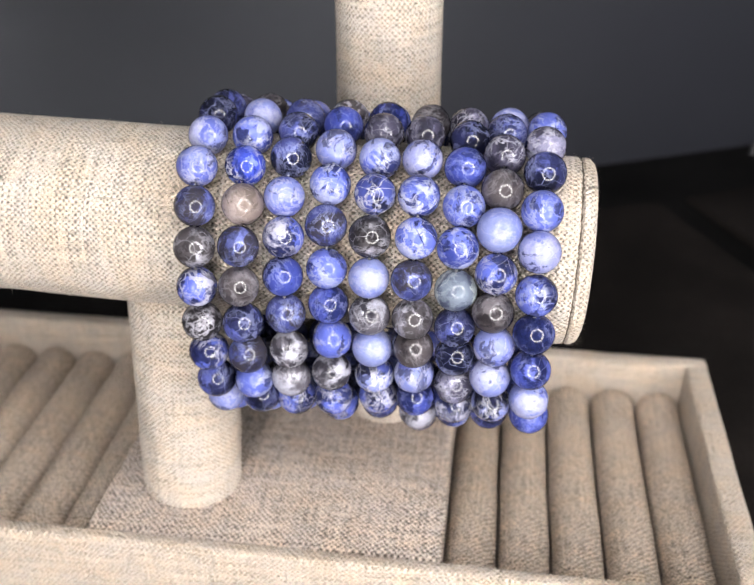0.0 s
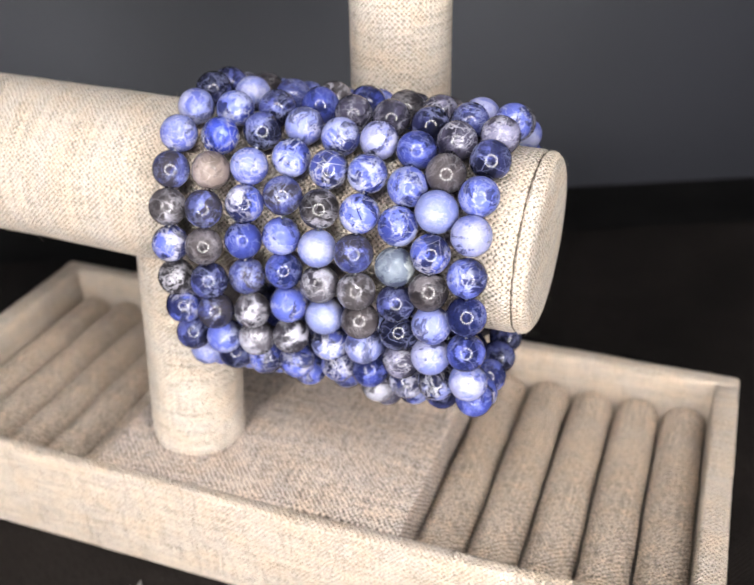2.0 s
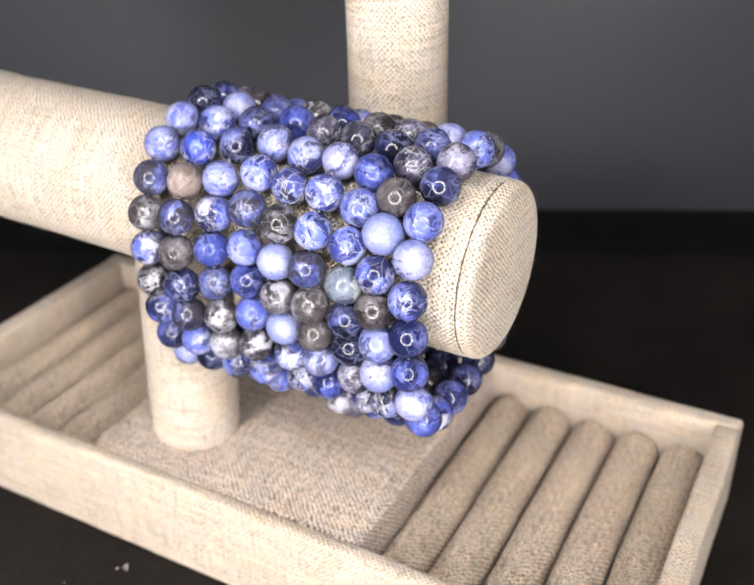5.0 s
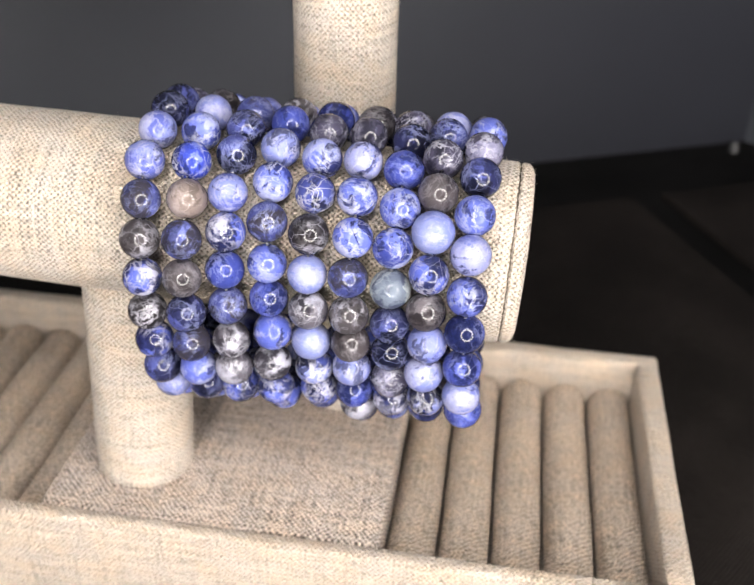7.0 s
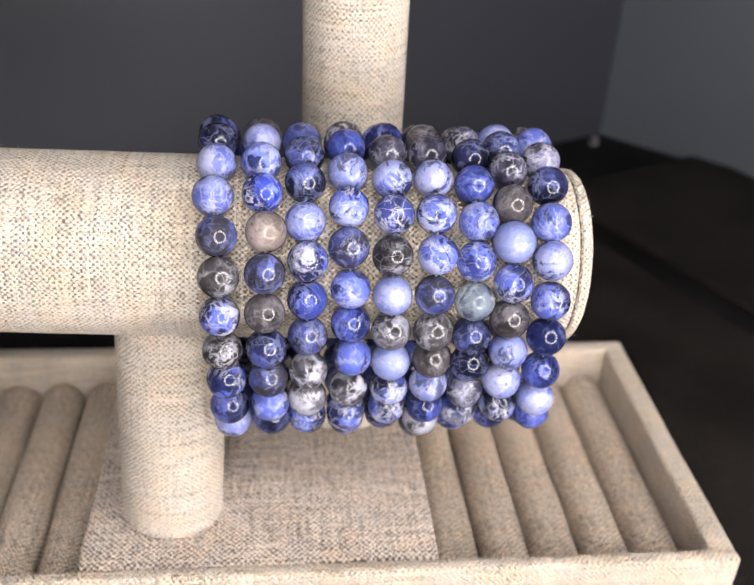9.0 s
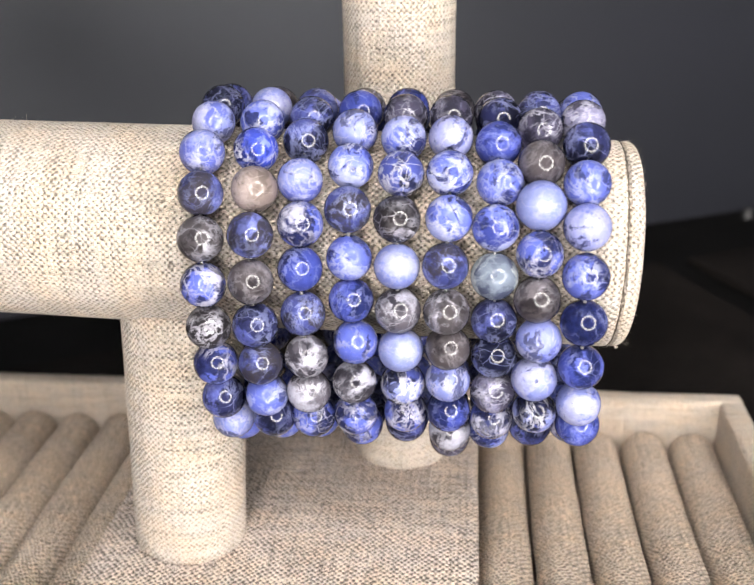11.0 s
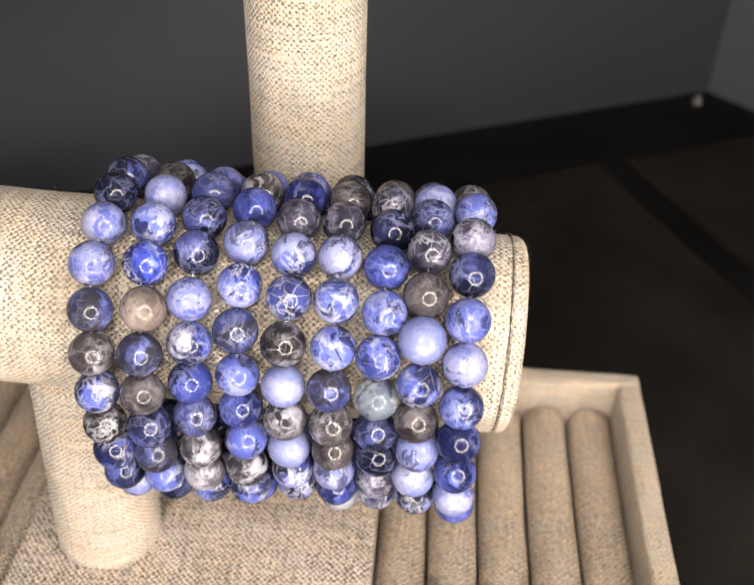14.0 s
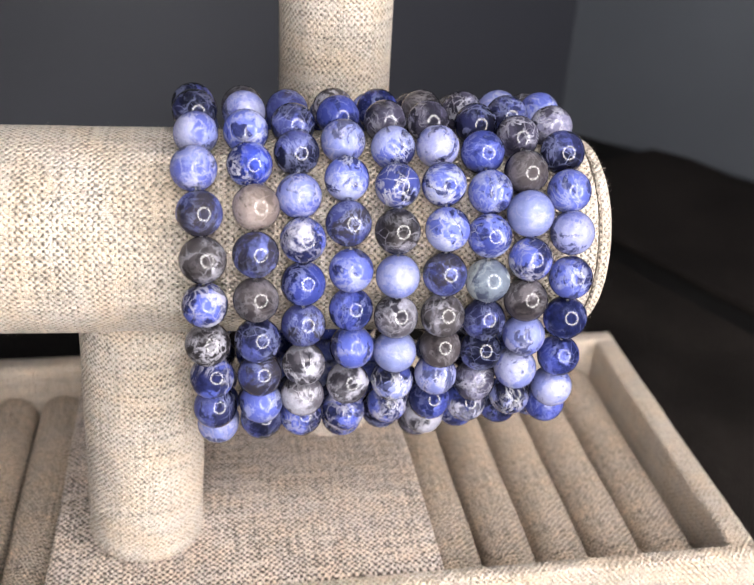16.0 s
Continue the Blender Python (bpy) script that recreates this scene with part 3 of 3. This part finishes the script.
for post, tall in ((rear_post, 0.14), (front_post, 0.055)):
    for _ in range(150):
        a = frng.uniform(0, math.tau)
        at = post.matrix_basis @ Vector((POST_R * 0.995 * math.cos(a), POST_R * 0.995 * math.sin(a), frng.uniform(0.002, tall)))
        fuzz(fz, at, Vector((math.cos(a), math.sin(a), frng.uniform(-0.6, 0.6))), frng.uniform(0.0002, 0.0007), frng)
for _ in range(420):
    if frng.random() < 0.6:
        q = Vector((frng.uniform(X_L, X_R), frng.choice((Y_F + 0.0008, Y_B - 0.0008)), RIM_Z - 0.0002))
    else:
        q = Vector((frng.choice((X_L + 0.001, X_R - 0.001)), frng.uniform(Y_F, Y_B), RIM_Z - 0.0004))
    fuzz(fz, q, Vector((frng.uniform(-0.6, 0.6), frng.uniform(-0.6, 0.6), 1)), frng.uniform(0.0003, 0.001), frng)
m_fuzz, nt, b = material("loose_fibres", 0.9)
b.inputs["Base Color"].default_value = (0.62, 0.54, 0.45, 1)
tagged(part("fuzz", fz, m_fuzz, stand, "loose pale fibres standing off the linen"), kind="stuff")


# ---- the bracelets ----
BEAD_R = 0.0040


def bead_mesh():
    """A drilled bead: a ball with a small chamfered hole at both poles."""
    hole = 0.0005
    a0 = math.asin(hole / BEAD_R)
    prof = [(hole * 0.8, -0.0030), (hole * 0.9, -BEAD_R * math.cos(a0) + 0.0002)]
    for i in range(37):
        a = a0 + 0.03 + (math.pi - 2 * a0 - 0.06) * i / 36
        prof.append((BEAD_R * math.sin(a), -BEAD_R * math.cos(a)))
    prof += [(hole * 0.9, BEAD_R * math.cos(a0) - 0.0002), (hole * 0.8, 0.0030)]
    bm = lathe(prof, 56)
    me = bpy.data.meshes.new("bead")
    bm.to_mesh(me)
    bm.free()
    me.shade_smooth()
    me.materials.append(None)
    return me


BEAD = bead_mesh()


def loop_curve(wide, up, down, power, steps=1200):
    """The hanging loop, seen along the bar: round over the bar, drawn out below it. From the top towards the front."""
    pts = []
    e = 2 / power
    for i in range(steps + 1):
        a = math.tau * i / steps
        c, s = math.cos(a), math.sin(a)
        if c > 0:
            pts.append(Vector((-wide * s, up * c)))
        else:
            pts.append(Vector((-wide * math.copysign(abs(s) ** e, s), -down * abs(c) ** e)))
    run = [0.0]
    for p, q in zip(pts, pts[1:]):
        run.append(run[-1] + (q - p).length)
    return pts, run


def bracelet(label, x, lean, phase, loop, kinds, slid, pushed, large=()):
    """One stretch bracelet hung on the bar, in millimetres. phase: how far round its beads have slid; loop: half width, rise, drop and fullness;
    kinds: the stone of each bead, from the top round the front; slid, pushed: how far the front beads stand off along the cord and along the bar."""
    rng = random.Random(label)
    top = tagged(new("bead_bracelet"), label + " on the linen bar", "bracelet", "bracelets on the linen bar")
    x *= 0.001
    top.matrix_basis = pose(x, BAR_Y + x * math.tan(radians(BAR_YAW)), BAR_Z - x * math.tan(radians(BAR_TILT)))
    pts, run = loop_curve(loop[0] * 0.001, loop[1] * 0.001, loop[2] * 0.001, loop[3])
    step = run[-1] / len(kinds)

    def at(s):
        s %= run[-1]
        k = min(max(int(np.searchsorted(run, s)), 1), len(run) - 1)
        f = (s - run[k - 1]) / (run[k] - run[k - 1])
        y, z = pts[k - 1].lerp(pts[k], f)
        return Vector((lean * (z + 0.001), y, z))

    path = []
    for i in range(len(kinds)):
        s = i * step + (phase + (slid[i] if i < len(slid) else 0.0)) * 0.001
        p, t = at(s), (at(s + 0.0004) - at(s - 0.0004)).normalized()
        p.x += (pushed[i] if i < len(pushed) else rng.uniform(-0.3, 0.3)) * 0.001
        path.append(p)
        ob = new("bead", BEAD)
        ob.material_slots[0].link = "OBJECT"
        ob.material_slots[0].material = STONES[kinds[i]]
        ob.parent = top
        t = (t + Vector((rng.uniform(-0.06, 0.06), rng.uniform(-0.06, 0.06), rng.uniform(-0.06, 0.06)))).normalized()
        q = t.to_track_quat("Z", "Y") @ Euler((0, 0, rng.uniform(0, 6.28))).to_quaternion()
        k = 1.06 if i in large else rng.uniform(0.985, 1.015)
        ob.matrix_basis = Matrix.LocRotScale(p, q, (k, k, k))
    bm = bmesh.new()
    rings = []
    for i in range(len(kinds) * 4):
        p0, p1 = path[i // 4], path[(i // 4 + 1) % len(kinds)]
        p = p0.lerp(p1, i % 4 / 4)
        t = (p1 - p0).normalized()
        u = t.cross(Vector((1, 0, 0))).normalized()
        w = t.cross(u)
        rings.append([bm.verts.new(p + (u * math.cos(a) + w * math.sin(a)) * 0.0003) for a in (0, 1.257, 2.513, 3.77, 5.027)])
    for a, c in zip(rings, rings[1:] + rings[:1]):
        for i in range(5):
            bm.faces.new((a[i], a[(i + 1) % 5], c[(i + 1) % 5], c[i]))
    part("cord", bm, CORD, top, "clear elastic cord")
    return top


bracelet("pale blue, navy and clear bead bracelet", -31.90, -0.0381, -8.01, (25.49, 23.82, 37.8, 3.01), "DDLLHKWKWDLVBWDBGDBLDBS",
         (-0.5, -0.4, 0.1, 0.2, 0.3, 0.1, 0.3, 0.3, -0.3, 0.0, 0.0),
         (-0.3, 0.1, 0.3, -0.3, 0.2, 0.2, -0.1, -0.2, 0.0, 0.0, 0.1))
bracelet("blue and smoky bead bracelet, one bead pinkish", -23.08, -0.0223, -0.93, (26.3, 23.46, 36.63, 2.95), "LNRPHGDHBDBKVBGDWBSDWBG",
         (-0.8, -0.3, 0.1, 0.2, 0.2, 0.3, 0.5, 0.3, 0.0, -0.3),
         (-0.2, -0.2, 0.0, 0.6, 0.1, -0.2, -0.2, -0.1, 0.0, 0.1))
bracelet("royal blue and white-veined bead bracelet", -15.03, -0.0138, -4.57, (24.13, 23.23, 35.27, 3.76), "HDDLWVHCCWBDLVBSWBDGBH",
         (-0.5, 0.1, 0.0, 0.5, 0.1, -0.3, 0.0, 0.4, 0.0, -0.3),
         (-0.3, 0.1, 0.1, -0.1, 0.2, 0.0, 0.0, 0.1, -0.1, -0.1))
bracelet("royal blue and net-veined bead bracelet", -6.56, -0.0089, 0.87, (23.47, 23.68, 35.74, 3.81), "VLNHBVWCWWDLBVGBWDSKBK",
         (-0.5, 0.0, 0.1, 0.0, 0.2, -0.2, -0.2, 0.1, 0.3),
         (0.1, 0.0, -0.1, -0.3, 0.0, 0.1, 0.5, 0.0, -0.3))
bracelet("ice blue and white-webbed bead bracelet", 1.96, -0.0115, -5.33, (24.07, 23.81, 37.54, 2.45), "VSBXKECEXWDVBLWDGBVLSB",
         (-0.3, -0.1, 0.0, -0.1, 0.0, 0.0, 0.1, 0.0, -0.2, 0.5),
         (0.0, 0.1, 0.3, 0.2, -0.3, -0.3, -0.3, 0.0, 0.1, 0.2))
bracelet("smoky grey and light blue bead bracelet", 10.28, -0.0080, -5.53, (24.9, 23.86, 41.68, 2.09), "GSMNNHKGLVCSBDWLVDBGKWS",
         (-0.5, -0.2, -0.1, 0.2, 0.3, 0.3, 0.7, 0.0, -0.7, -0.1, 0.1),
         (0.3, -0.1, 0.1, 0.1, 0.1, -0.4, -0.2, 0.0, 0.0, 0.0, 0.2))
bracelet("navy bead bracelet, one bead grey green", 18.39, 0.0003, -4.75, (23.76, 23.9, 37.55, 2.56), "SDVBNTDDSWBVLDGBWKDBDG",
         (-0.6, 0.0, 0.1, 0.3, 0.1, 0.3, 0.4, -0.5, -0.3, 0.1),
         (-0.2, 0.4, 0.0, 0.3, -0.3, -0.3, -0.2, 0.1, 0.1, 0.1))
bracelet("smoky bead bracelet, one bead large ice blue", 25.73, -0.0000, -8.42, (24.71, 24.13, 34.6, 3.01), "LDSGEWGLLXDDGDSBDWGBLB",
         (0.1, -0.3, 0.0, 0.4, 0.2, 0.3, 0.1, -0.3, -0.4, 0.1),
         (0.6, 0.1, -0.1, -0.1, -0.2, -0.3, -0.4, 0.2, -0.2, 0.4), large=(4,))
bracelet("deep blue and violet blue bead bracelet", 33.38, -0.0061, -4.57, (25.09, 24.09, 32.82, 3.63), "BSDBMBVVLVWBDDDWSBBBLK",
         (-0.6, 0.3, 0.0, 0.2, -0.3, -0.2, 0.0, 0.4, 0.5, -0.3),
         (0.6, 0.1, 0.1, -0.2, -0.3, -0.3, -0.2, -0.2, 0.0, 0.5))


# ---- lint on the mat ----
def lint_speck(at, size, seed):
    r = random.Random(seed)
    bm = bmesh.new()
    for _ in range(7):
        c = Vector((r.uniform(-1, 1), r.uniform(-1, 1), r.uniform(0.1, 0.5))) * size
        bmesh.ops.create_icosphere(bm, subdivisions=1, radius=size * r.uniform(0.15, 0.4), matrix=Matrix.Translation(c))
    ob = link_mesh("lint", bm, LINT)
    ob.location = at
    return tagged(ob, "small white speck of lint on the black mat", "lint")


lint_speck((-0.0504, -0.0319, 0.0), 0.0008, 1)
lint_speck((-0.0525, -0.0335, 0.0), 0.0004, 2)
lint_speck((-0.0620, -0.0440, 0.0), 0.0003, 3)
lint_speck((-0.0310, -0.0290, 0.0), 0.0002, 4)


def corner_clip(at):
    """A small pale clip standing at the foot of the backdrop's corner."""
    bm = bmesh.new()
    bmesh.ops.create_cone(bm, cap_ends=True, segments=20, radius1=0.0030, radius2=0.0013, depth=0.0055, matrix=Matrix.Translation((0, 0, 0.00275)))
    bmesh.ops.bevel(bm, geom=bm.edges[:], offset=0.0005, segments=2, affect="EDGES")
    m, nt, b = material("frosted_plastic", 0.5)
    b.inputs["Base Color"].default_value = (0.042, 0.042, 0.045, 1)
    ob = link_mesh("plastic_cap", bm, m)
    ob.location = at
    return tagged(ob, "small frosted plastic cap at the foot of the backdrop corner", "cap")


corner_clip((0.163, 0.329, -0.0035))

# ---- the ring light in front of the display ----
ring = tagged(new("ring_light"), "glowing round ring light in a black housing facing the display", "ring light")
ring.matrix_basis = look(RING_EYE, RING_AIM)


def annulus(r0, r1, z0, z1, segs=96):
    bm = bmesh.new()
    prof = [(r0, z0), (r1, z0), (r1, z1), (r0, z1)]
    rings = [[bm.verts.new((r * math.cos(math.tau * i / segs), r * math.sin(math.tau * i / segs), z)) for i in range(segs)] for r, z in prof]
    for a, c in zip(rings, rings[1:] + rings[:1]):
        for i in range(segs):
            bm.faces.new((a[i], a[(i + 1) % segs], c[(i + 1) % segs], c[i]))
    bmesh.ops.recalc_face_normals(bm, faces=bm.faces[:])
    return bm


part("tube", annulus(0.160, 0.214, -0.002, 0.004), TUBE, ring, "white glowing diffuser ring")
part("housing", annulus(0.154, 0.220, 0.0042, 0.026), PLASTIC, ring, "black plastic housing")
